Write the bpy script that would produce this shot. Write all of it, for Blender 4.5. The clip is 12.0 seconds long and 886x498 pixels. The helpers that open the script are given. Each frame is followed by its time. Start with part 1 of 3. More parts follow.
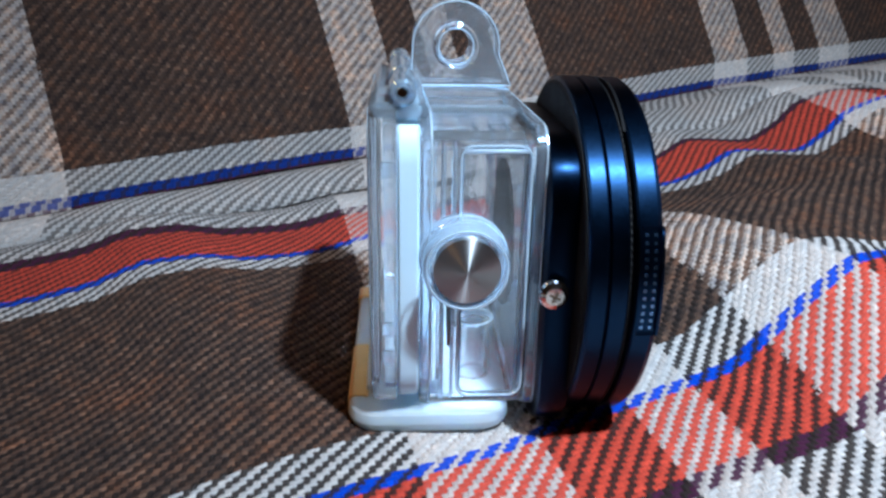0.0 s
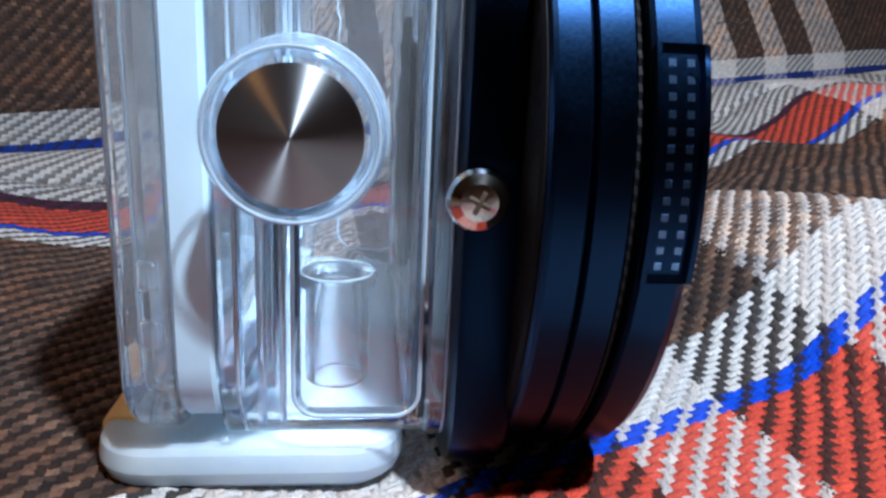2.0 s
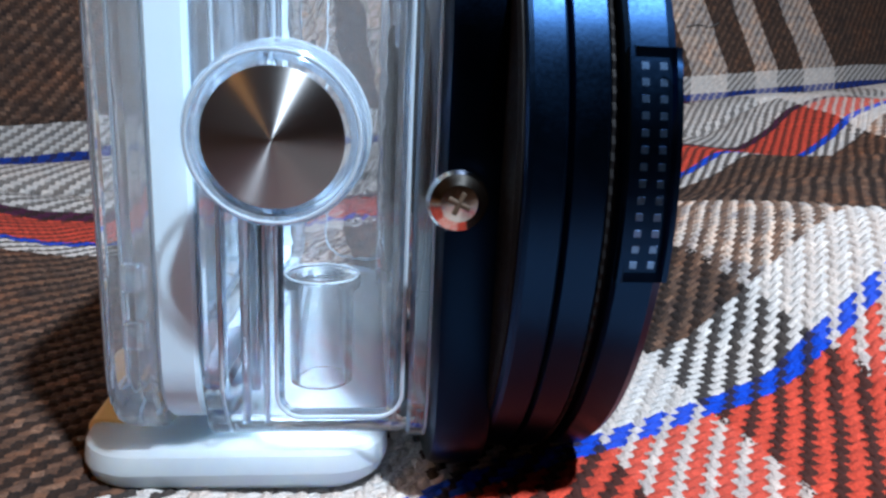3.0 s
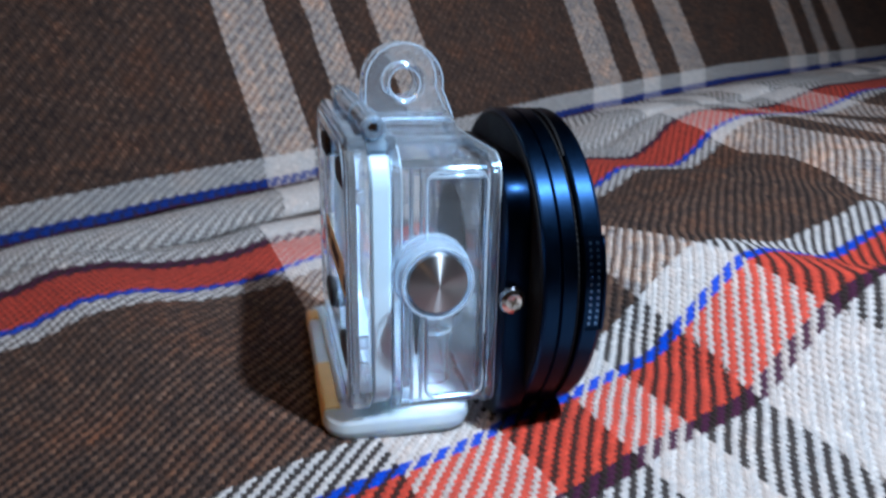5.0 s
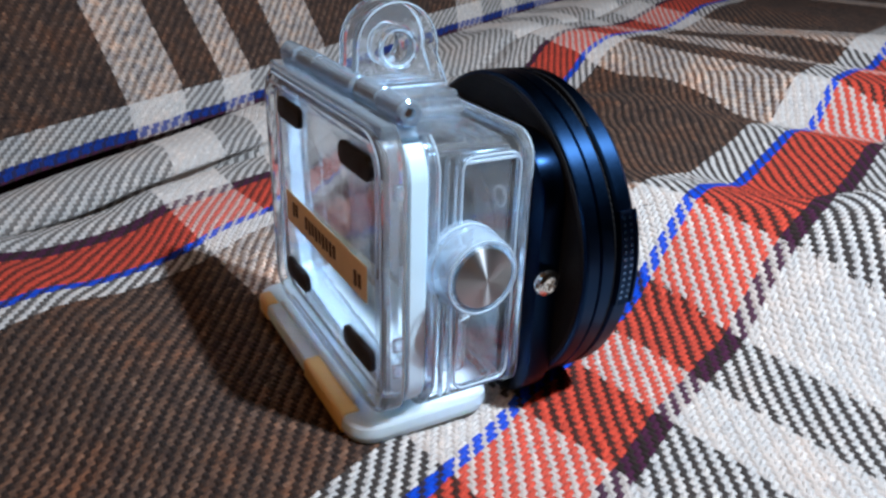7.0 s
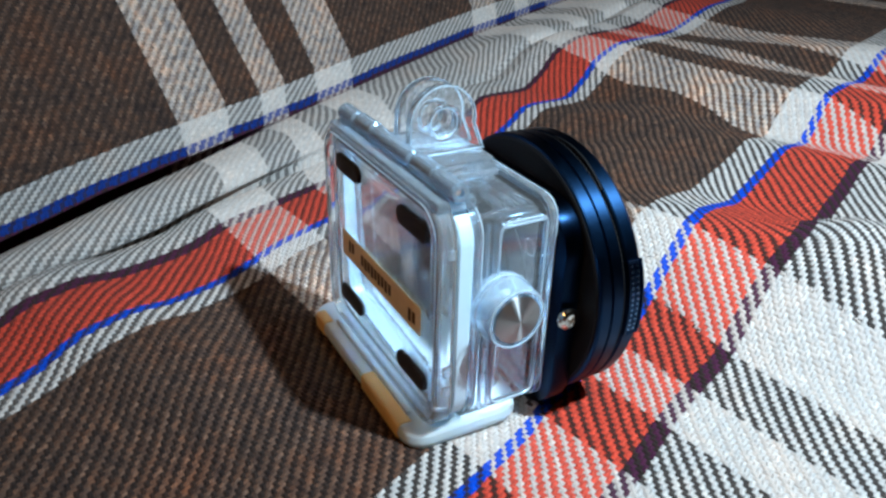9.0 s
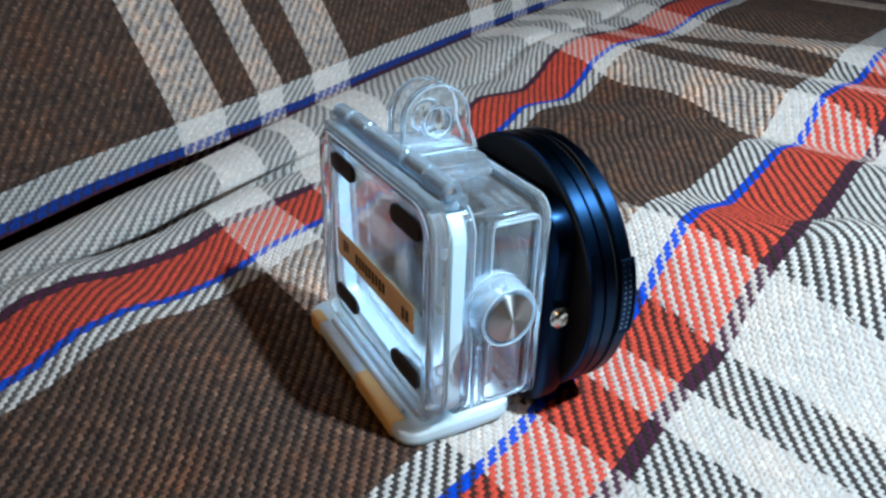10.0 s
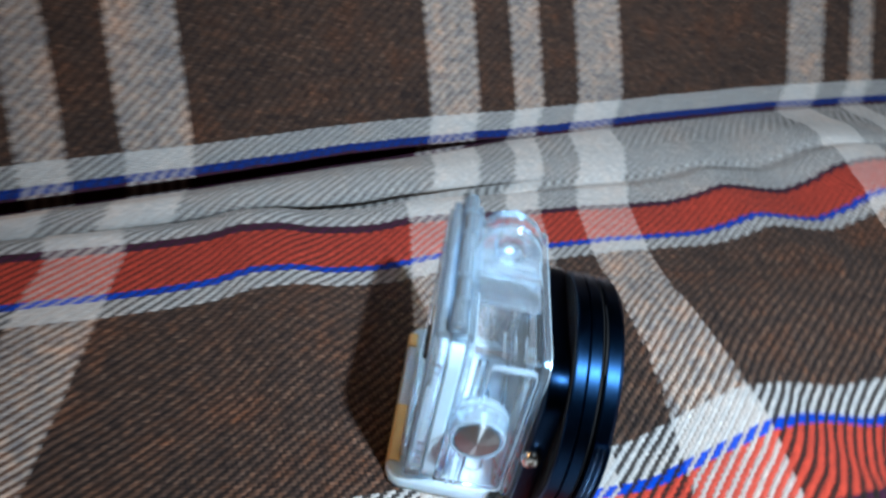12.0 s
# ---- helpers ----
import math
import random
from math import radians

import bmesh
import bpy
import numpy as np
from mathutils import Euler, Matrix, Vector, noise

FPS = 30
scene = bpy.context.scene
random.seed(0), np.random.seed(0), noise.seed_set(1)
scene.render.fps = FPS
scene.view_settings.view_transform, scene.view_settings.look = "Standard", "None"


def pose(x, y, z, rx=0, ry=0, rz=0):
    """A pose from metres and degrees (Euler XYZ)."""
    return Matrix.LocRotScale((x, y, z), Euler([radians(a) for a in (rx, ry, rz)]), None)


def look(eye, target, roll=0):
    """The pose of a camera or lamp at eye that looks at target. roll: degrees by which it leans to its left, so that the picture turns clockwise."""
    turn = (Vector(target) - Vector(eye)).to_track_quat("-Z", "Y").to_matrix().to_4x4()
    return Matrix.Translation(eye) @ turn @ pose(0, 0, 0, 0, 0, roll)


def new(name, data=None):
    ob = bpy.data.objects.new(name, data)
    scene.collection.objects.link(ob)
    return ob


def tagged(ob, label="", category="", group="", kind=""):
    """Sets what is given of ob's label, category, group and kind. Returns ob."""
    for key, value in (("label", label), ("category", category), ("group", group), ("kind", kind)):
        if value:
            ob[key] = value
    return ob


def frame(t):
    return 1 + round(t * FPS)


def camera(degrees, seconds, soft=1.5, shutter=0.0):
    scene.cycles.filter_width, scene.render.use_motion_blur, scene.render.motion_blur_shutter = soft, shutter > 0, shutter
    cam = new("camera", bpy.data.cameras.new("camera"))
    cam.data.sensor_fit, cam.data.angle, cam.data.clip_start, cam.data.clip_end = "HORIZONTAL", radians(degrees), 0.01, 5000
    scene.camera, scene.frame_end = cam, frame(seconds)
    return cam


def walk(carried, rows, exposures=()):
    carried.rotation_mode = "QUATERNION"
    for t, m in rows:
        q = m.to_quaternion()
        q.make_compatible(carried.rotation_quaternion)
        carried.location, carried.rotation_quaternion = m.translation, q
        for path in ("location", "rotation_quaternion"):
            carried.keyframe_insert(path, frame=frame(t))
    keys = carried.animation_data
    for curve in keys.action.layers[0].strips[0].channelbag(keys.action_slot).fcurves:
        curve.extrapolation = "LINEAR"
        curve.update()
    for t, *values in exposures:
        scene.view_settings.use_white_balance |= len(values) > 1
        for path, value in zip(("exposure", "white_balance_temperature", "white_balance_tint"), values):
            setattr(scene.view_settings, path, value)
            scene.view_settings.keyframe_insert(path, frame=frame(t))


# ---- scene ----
cam = camera(61.84, 12.0, soft=2.6, shutter=0.9)
PATH = [
    (0, (-0.00271, -0.12888, 0.08526), (0.00703, 0.01187, 0.03434), 0.96),
    (0.5, (-0.00081, -0.11867, 0.07926), (0.00834, 0.02301, 0.03084), 1.20),
    (1, (0.00810, -0.09570, 0.06389), (0.02143, 0.04522, 0.01423), 1.04),
    (1.5, (0.01716, -0.07560, 0.05210), (0.03312, 0.06688, 0.00800), 1.37),
    (2, (0.01643, -0.06938, 0.04458), (0.03229, 0.07436, 0.00475), 2.66),
    (2.5, (0.01749, -0.06974, 0.04331), (0.03341, 0.07469, 0.00607), 2.63),
    (3, (0.01786, -0.07098, 0.04353), (0.03430, 0.07353, 0.00686), 2.64),
    (3.2, (0.01645, -0.07539, 0.04621), (0.03272, 0.06946, 0.01081), 2.31),
    (4.8, (-0.01501, -0.14223, 0.08614), (0.01324, -0.00127, 0.04332), 0.10),
    (5, (-0.02197, -0.14160, 0.08875), (0.01191, -0.00288, 0.04284), 0.86),
    (5.5, (-0.03629, -0.13487, 0.08921), (0.01120, -0.00423, 0.03283), 2.41),
    (6, (-0.04906, -0.12901, 0.09848), (0.01342, -0.00489, 0.04199), 3.61),
    (6.5, (-0.05312, -0.11495, 0.09614), (0.01402, 0.00519, 0.03648), 3.24),
    (7, (-0.05794, -0.10939, 0.09941), (0.00989, 0.00863, 0.03640), 1.95),
    (7.2, (-0.06033, -0.10924, 0.10206), (0.00784, 0.00758, 0.03721), 1.94),
    (8.8, (-0.07400, -0.12211, 0.12898), (-0.00777, -0.00614, 0.06068), 1.72),
    (9, (-0.07603, -0.12239, 0.12947), (-0.01030, -0.00687, 0.05994), 1.71),
    (9.5, (-0.07526, -0.12363, 0.12912), (-0.00961, -0.00813, 0.05948), 1.73),
    (10, (-0.07505, -0.12413, 0.12926), (-0.00929, -0.00845, 0.06002), 1.77),
    (10.5, (-0.06912, -0.12420, 0.12950), (-0.00597, -0.00546, 0.06307), 4.10),
    (11, (-0.04788, -0.12721, 0.12798), (0.00194, -0.00139, 0.06327), 4.95),
    (11.5, (-0.02505, -0.13786, 0.14193), (-0.00118, -0.00840, 0.07003), 7.84),
    (12, (-0.01413, -0.14037, 0.19299), (-0.01012, -0.01837, 0.10580), 12.06),
]
walk(cam, [(t, look(eye, target, roll)) for t, eye, target, roll in PATH],
     exposures=[(0, -0.14, 6080, 10), (1.5, -0.10, 6200, 14), (3.0, 0.0, 6660, 14), (5.0, -0.22, 6120, 13), (5.5, -0.27, 6200, 13), (6.0, -0.18, 6280, 13), (7.0, -0.08, 6600, 13),
                (9.0, 0.04, 6300, 3), (10.2, 0.04, 6300, 3), (11.0, 0.03, 6280, 4), (11.5, -0.12, 6200, 9), (12.0, -0.04, 6150, 5)])

# ---- light ----
world = bpy.data.worlds.new("room_air")
scene.world = world
world.use_nodes = True
world.node_tree.nodes["Background"].inputs["Color"].default_value = (0.62, 0.60, 0.75, 1)
world.node_tree.nodes["Background"].inputs["Strength"].default_value = 0.001


def bulb(name, place, watts, colour, radius):
    lamp = bpy.data.lights.new(name, "POINT")
    lamp.energy, lamp.color, lamp.shadow_soft_size = watts, colour, radius
    ob = new(name, lamp)
    ob.location = place
    return ob


torch = bpy.data.lights.new("led_torch_light", "SPOT")
torch.energy, torch.color, torch.shadow_soft_size = 14.7, (0.70, 0.855, 1.0), 0.0095
torch.spot_size, torch.spot_blend = radians(110), 1.0
new("led_torch_light", torch).matrix_world = look((0.112, -0.155, 0.375), (0.155, 0.125, 0.0))
bulb("warm_lamp_light", (-0.75, -0.25, 0.95), 9.2, (1.0, 0.48, 0.14), 0.13)


# ---- materials ----
class Nodes:
    """Short hand for a node material."""

    def __init__(self, name):
        self.m = bpy.data.materials.new(name)
        self.m.use_nodes = True
        self.t = self.m.node_tree
        self.bsdf = self.t.nodes["Principled BSDF"]
        self.out = self.t.nodes["Material Output"]

    def add(self, kind):
        return self.t.nodes.new(kind)

    def uv(self, name):
        n = self.add("ShaderNodeUVMap")
        n.uv_map = name
        return n.outputs["UV"]

    def link(self, a, b):
        self.t.links.new(a, b)

    def feed(self, socket, value):
        if isinstance(value, (int, float, tuple)):
            socket.default_value = value
        else:
            self.link(value, socket)

    def math(self, op, a, b=0.0, c=0.0):
        n = self.add("ShaderNodeMath")
        n.operation = op
        for i, v in enumerate((a, b, c)):
            self.feed(n.inputs[i], v)
        return n.outputs[0]

    def mix(self, fac, a, b, blend="MIX"):
        n = self.add("ShaderNodeMix")
        n.data_type, n.blend_type = "RGBA", blend
        self.feed(n.inputs["Factor"], fac)
        self.feed(n.inputs[6], a)
        self.feed(n.inputs[7], b)
        return n.outputs[2]

    def noise(self, vec, scale, detail=3.0, rough=0.55):
        n = self.add("ShaderNodeTexNoise")
        n.inputs["Scale"].default_value, n.inputs["Detail"].default_value = scale, detail
        n.inputs["Roughness"].default_value = rough
        if vec is not None:
            self.link(vec, n.inputs["Vector"])
        return n.outputs["Fac"]

    def ramp(self, fac, stops, steps=False):
        n = self.add("ShaderNodeValToRGB")
        n.color_ramp.interpolation = "CONSTANT" if steps else "LINEAR"
        while len(n.color_ramp.elements) < len(stops):
            n.color_ramp.elements.new(0.5)
        for e, (p, c) in zip(n.color_ramp.elements, stops):
            e.position = p
            e.color = (c, c, c, 1) if isinstance(c, (int, float)) else (*c, 1)
        self.feed(n.inputs["Fac"], fac)
        return n.outputs["Color"]

    def put(self, **sets):
        for k, v in sets.items():
            self.feed(self.bsdf.inputs[k.replace("_", " ")], v if not isinstance(v, tuple) or len(v) != 3 else (*v, 1))
        return self

    def bump(self, height, strength, distance):
        n = self.add("ShaderNodeBump")
        n.inputs["Strength"].default_value, n.inputs["Distance"].default_value = strength, distance
        self.link(height, n.inputs["Height"])
        self.link(n.outputs["Normal"], self.bsdf.inputs["Normal"])
        return self


def object_coords(n):
    return n.add("ShaderNodeTexCoord").outputs["Object"]


PITCH = 0.00135     # one warp yarn; the weft lies a tenth closer
CLOSER = 1.1
CHECK = 0.243       # one repeat of the light warp stripes
# the last tone is the blue yarn with the far crease's shade painted in
BROWN, WHITE, BLUE, RED, PLUM, SHADED_BLUE = (0.122, 0.075, 0.056), (0.60, 0.58, 0.565), (0.002, 0.062, 0.56), (0.62, 0.070, 0.042), (0.062, 0.014, 0.042), (0.004, 0.034, 0.24)
# plum at 0.2045 runs on over the red, painting in the crease's shade
WEFT_BANDS = [(-0.30, BROWN), (-0.166, WHITE), (-0.1482, BLUE), (-0.1447, RED), (-0.127, PLUM), (-0.1225, WHITE), (-0.0437, PLUM), (-0.0393, RED),
              (-0.0176, BLUE), (-0.0141, WHITE), (0.0015, BROWN), (0.1015, WHITE), (0.1105, BLUE), (0.1138, RED), (0.138, PLUM), (0.1408, WHITE),
              (0.2045, PLUM), (0.2163, SHADED_BLUE), (0.2186, WHITE), (0.230, BROWN), (0.42, WHITE), (0.434, BLUE), (0.4375, RED), (0.457, PLUM), (0.465, WHITE)]
WARP_EDGES = (0.0286, 0.0515, 0.0696, 0.0924, 0.121)


def blanket_material():
    """Two-and-two twill: each yarn crossing takes the colour of the yarn that lies on top."""
    n = Nodes("plaid_wool_twill")
    uv = n.uv("weave")
    st, pq = n.add("ShaderNodeSeparateXYZ"), n.add("ShaderNodeSeparateXYZ")
    n.link(uv, st.inputs[0])
    n.link(n.uv("yarns"), pq.inputs[0])
    s = st.outputs[0]
    hairy = n.add("ShaderNodeTexNoise")
    hairy.inputs["Scale"].default_value, hairy.inputs["Detail"].default_value = 1500, 2
    n.link(uv, hairy.inputs["Vector"])
    hair = n.add("ShaderNodeSeparateColor")
    n.link(hairy.outputs["Color"], hair.inputs[0])
    p = n.math("ADD", pq.outputs[0], n.math("MULTIPLY", n.math("SUBTRACT", hair.outputs[0], 0.5), 0.75))
    q = n.math("ADD", pq.outputs[1], n.math("MULTIPLY", n.math("SUBTRACT", hair.outputs[1], 0.5), 0.75))
    i, j = n.math("FLOOR", p), n.math("FLOOR", q)
    fs, fv = n.math("SUBTRACT", p, i), n.math("SUBTRACT", q, j)
    k = n.math("FLOORED_MODULO", n.math("SUBTRACT", i, j), 4.0)
    mid_s = n.math("ADD", s, n.math("MULTIPLY", n.math("SUBTRACT", n.math("ADD", i, 0.5), p), PITCH))
    mid_v = n.math("MULTIPLY", n.math("ADD", j, 0.5), PITCH / CLOSER)
    # the yarns' dyes; far blue and crease plum have shade put into them
    light = 1.0
    rep = n.math("FLOORED_MODULO", mid_s, CHECK)
    for c, e in enumerate(WARP_EDGES):
        light = n.mix(n.math("GREATER_THAN", rep, e), light if c else (1, 1, 1, 1), (c % 2,) * 3 + (1,))
    weft, is_brown, bold = (*BROWN, 1), (1, 1, 1, 1), (0, 0, 0, 1)
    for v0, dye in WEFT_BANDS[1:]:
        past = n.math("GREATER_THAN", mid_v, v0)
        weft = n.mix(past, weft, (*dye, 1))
        is_brown = n.mix(past, is_brown, (float(dye == BROWN),) * 3 + (1,))
        bold = n.mix(past, bold, ({BLUE: 1.0, SHADED_BLUE: 1.0, RED: 0.6}.get(dye, 0.0),) * 3 + (1,))
    warp = n.mix(light, (0.026, 0.0185, 0.0165, 1), (0.54, 0.485, 0.45, 1))
    # the blue and red yarns are thicker and hide part of the next crossing
    on_warp = n.math("GREATER_THAN", n.math("ADD", k, n.math("MULTIPLY", n.math("SUBTRACT", fs, 0.5), bold)), n.math("ADD", 1.5, n.math("MULTIPLY", bold, 0.55)))
    colour = n.mix(on_warp, weft, warp)
    # yarns blended towards the far half: its softer lit contrast put into the colour
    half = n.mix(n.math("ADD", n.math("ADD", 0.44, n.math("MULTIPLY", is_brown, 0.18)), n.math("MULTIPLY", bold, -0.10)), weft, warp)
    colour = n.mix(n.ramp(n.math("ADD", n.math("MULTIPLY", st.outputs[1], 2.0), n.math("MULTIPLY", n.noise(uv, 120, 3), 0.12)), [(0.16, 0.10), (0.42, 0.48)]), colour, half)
    brown_top = n.math("MULTIPLY", is_brown, n.math("SUBTRACT", 1.0, on_warp))
    # spun wool: fibres, uneven dye from float to float, and wear in patches
    cell = n.add("ShaderNodeCombineXYZ")
    n.link(i, cell.inputs[0])
    n.link(j, cell.inputs[1])
    grain = n.add("ShaderNodeTexWhiteNoise")
    n.link(cell.outputs[0], grain.inputs["Vector"])
    fuzz = n.noise(uv, 2600, 3, 0.7)
    fleck = n.noise(uv, 230, 3, 0.6)
    patch = n.noise(uv, 36, 5, 0.65)
    colour = n.mix(0.55, colour, n.ramp(fuzz, [(0.25, 0.40), (0.75, 1.55)]), "MULTIPLY")
    colour = n.mix(n.math("ADD", 0.25, n.math("MULTIPLY", brown_top, 0.6)), colour, n.ramp(grain.outputs["Value"], [(0.0, (0.55, 0.55, 0.56)), (0.55, (1.0, 0.96, 0.93)), (0.88, (1.25, 1.2, 1.15)), (1.0, (1.9, 1.85, 1.75))]), "MULTIPLY")
    colour = n.mix(n.math("ADD", 0.12, n.math("MULTIPLY", is_brown, 0.75)), colour, n.ramp(fleck, [(0.32, (0.50, 0.52, 0.60)), (0.50, (1.0, 0.98, 0.96)), (0.70, (1.40, 1.12, 0.92))]), "MULTIPLY")
    colour = n.mix(n.math("ADD", 0.25, n.math("MULTIPLY", is_brown, 0.6)), colour, n.ramp(patch, [(0.3, (0.64, 0.68, 0.74)), (0.5, (1.0, 1.0, 0.99)), (0.70, (1.42, 1.06, 0.84))]), "MULTIPLY")
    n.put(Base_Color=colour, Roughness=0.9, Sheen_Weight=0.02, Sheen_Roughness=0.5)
    n.bsdf.inputs["Specular IOR Level"].default_value = 0.12
    # rounded floats
    across_v, across_s = n.math("MULTIPLY", n.math("SUBTRACT", 1.0, fv), fv), n.math("MULTIPLY", n.math("SUBTRACT", 1.0, fs), fs)
    run_s = n.math("SINE", n.math("MULTIPLY", n.math("ADD", k, fs), math.pi / 2))
    run_v = n.math("SINE", n.math("MULTIPLY", n.math("ADD", n.math("SUBTRACT", 3.0, k), fv), math.pi / 2))
    over = n.math("GREATER_THAN", k, 1.5)
    lift = n.math("ADD", n.math("MULTIPLY", n.math("MULTIPLY", across_v, run_s), n.math("SUBTRACT", 1.0, over)), n.math("MULTIPLY", n.math("MULTIPLY", across_s, run_v), over))
    n.bump(n.math("ADD", n.math("MULTIPLY", lift, 3.2), n.math("MULTIPLY", fuzz, 0.55)), 1.0, 0.00042)
    return n.m


def clear_plastic(name, tint=(0.92, 0.965, 1.0), rough=0.03, haze=0.10, sheen=0.08, ior=1.47, satin=(0.05, 0.16)):
    n = Nodes(name)
    c = object_coords(n)
    smear = n.noise(c, 160, 4, 0.6)
    # haze: pale diffuse share in place of light bouncing inside the plastic
    n.put(Base_Color=tint, Transmission_Weight=1.0 - haze, IOR=ior,
          Roughness=n.ramp(smear, [(0.35, rough * 0.4), (0.75, rough * 2.2)]))
    n.bump(n.noise(c, 130, 3), 0.16, 0.0006)
    # blue-tinted gloss put in for the cool glints the torch leaves on the plastic
    gloss = n.add("ShaderNodeBsdfGlossy")
    gloss.inputs["Color"].default_value = (0.42, 0.72, 1.0, 1)
    n.link(n.ramp(smear, [(0.3, satin[0]), (0.75, satin[1])]), gloss.inputs["Roughness"])
    both = n.add("ShaderNodeMixShader")
    both.inputs[0].default_value = sheen
    n.link(n.bsdf.outputs[0], both.inputs[1])
    n.link(gloss.outputs[0], both.inputs[2])
    n.link(both.outputs[0], n.out.inputs["Surface"])
    return n.m


def frosted_plastic():
    n = Nodes("frosted_white_plastic")
    c = object_coords(n)
    cloud = n.noise(c, 120, 3)
    n.put(Base_Color=n.ramp(cloud, [(0.3, (0.66, 0.79, 0.92)), (0.7, (0.74, 0.87, 0.98))]), Roughness=0.28,
          Subsurface_Weight=0.8, Subsurface_Scale=0.004, Transmission_Weight=0.26)
    n.bsdf.inputs["Subsurface Radius"].default_value = (1.0, 0.9, 0.8)
    n.bump(n.noise(c, 500, 2), 0.08, 0.0003)
    return n.m


def plain(name, colour, rough, metal=0.0, grain=900, relief=0.05, spread=0.15, spec=0.5):
    n = Nodes(name)
    c = object_coords(n)
    g = n.noise(c, grain, 3)
    w = n.noise(c, grain * 0.07, 3)
    col = n.mix(spread, (*colour, 1), n.ramp(w, [(0.3, 0.45), (0.7, 1.5)]), "MULTIPLY")
    n.put(Base_Color=col, Metallic=metal, Roughness=n.ramp(n.math("ADD", n.math("MULTIPLY", g, 0.5), n.math("MULTIPLY", w, 0.5)), [(0.3, rough * 0.8), (0.7, min(1, rough * 1.25))]))
    n.bsdf.inputs["Specular IOR Level"].default_value = spec
    n.bump(g, relief, 0.0002)
    return n.m


def brushed_cap():
    n = Nodes("spun_aluminium")
    c = object_coords(n)
    sep = n.add("ShaderNodeSeparateXYZ")
    n.link(c, sep.inputs[0])
    rad = n.math("SQRT", n.math("ADD", n.math("MULTIPLY", sep.outputs[0], sep.outputs[0]), n.math("MULTIPLY", sep.outputs[2], sep.outputs[2])))
    turn = n.add("ShaderNodeCombineXYZ")
    n.link(n.math("MULTIPLY", rad, 1.0), turn.inputs[0])
    lines = n.noise(turn.outputs[0], 5000, 4, 0.7)
    n.put(Base_Color=(0.42, 0.43, 0.44), Metallic=1.0, Roughness=n.ramp(lines, [(0.3, 0.37), (0.7, 0.42)]), Anisotropic=0.95, Anisotropic_Rotation=0.25)
    tan = n.add("ShaderNodeTangent")
    tan.direction_type, tan.axis = "RADIAL", "Y"
    n.link(tan.outputs[0], n.bsdf.inputs["Tangent"])
    return n.m


def lathed(name, colour, rough):
    """Dark metal with fine turning marks round the lens axis."""
    m = plain(name, colour, rough, 1.0, 2500, 0.04, 0.12, 0.6)
    t = m.node_tree
    turn = t.nodes.new("ShaderNodeTangent")
    turn.direction_type, turn.axis = "RADIAL", "X"
    bsdf = t.nodes["Principled BSDF"]
    t.links.new(turn.outputs[0], bsdf.inputs["Tangent"])
    bsdf.inputs["Anisotropic"].default_value, bsdf.inputs["Anisotropic Rotation"].default_value = 0.76, 0.25
    return m


M_BLANKET = blanket_material()
M_CLEAR = clear_plastic("clear_polycarbonate", (0.965, 0.985, 1.0), 0.006, 0.030, 0.06, satin=(0.03, 0.12))
M_DOOR = clear_plastic("clear_door_polycarbonate", (0.92, 0.97, 1.0), 0.015, 0.13, 0.03, 1.22, satin=(0.05, 0.2))
M_RIM = clear_plastic("clear_polycarbonate_edge", (0.945, 0.976, 1.0), 0.008, 0.050, 0.13, satin=(0.04, 0.16))
# pale stuff for the glints painted along the edges
M_GLINT = clear_plastic("painted_edge_glint", (0.72, 0.88, 1.0), 0.05, 0.75, 0.18, satin=(0.08, 0.2))
# diffuse share also makes up for lamplight lost inside the thick hinge
M_CLOUD = clear_plastic("clouded_hinge_plastic", (0.76, 0.89, 1.0), 0.02, 0.20, 0.13, satin=(0.05, 0.18))
M_LIP = clear_plastic("milky_lip_plastic", (0.72, 0.82, 0.92), 0.12, 0.45, 0.10)
M_FROST = frosted_plastic()
M_AMBER = plain("amber_lamplight", (0.80, 0.54, 0.22), 0.35)
M_GASKET = plain("white_silicone", (0.64, 0.85, 0.97), 0.4, 0, 1500, 0.03, 0.06)
M_BLACK = lathed("black_anodised_aluminium", (0.0113, 0.0350, 0.087), 0.385)
M_NECK = lathed("black_anodised_bracket", (0.0062, 0.0180, 0.045), 0.33)
M_STUD = plain("polished_black_metal", (0.14, 0.26, 0.46), 0.25, 1.0, 2500, 0.05, 0.1)
M_MATT = plain("matt_black_plastic", (0.006, 0.006, 0.007), 0.6, 0, 1800, 0.1, 0.2, 0.12)
M_RUBBER = plain("dark_grey_foam", (0.016, 0.016, 0.018), 0.7, 0, 3000, 0.3)
M_STEEL = plain("bright_steel", (0.72, 0.70, 0.66), 0.14, 1.0, 1200, 0.05, 0.1)
M_PAPER = plain("tan_paper_label", (0.86, 0.72, 0.48), 0.7, 0, 1500, 0.1)
M_INK = plain("brown_ink", (0.08, 0.05, 0.03), 0.7)
M_CAP = brushed_cap()
M_LINT = plain("dark_lint", (0.02, 0.017, 0.015), 0.9)
M_WALL = plain("painted_wall", (0.085, 0.081, 0.078), 0.85, 0, 40, 0.1, 0.2)
M_GLASS = clear_plastic("lens_glass", (0.9, 0.93, 1.0), 0.01, 0.0, 0.0)


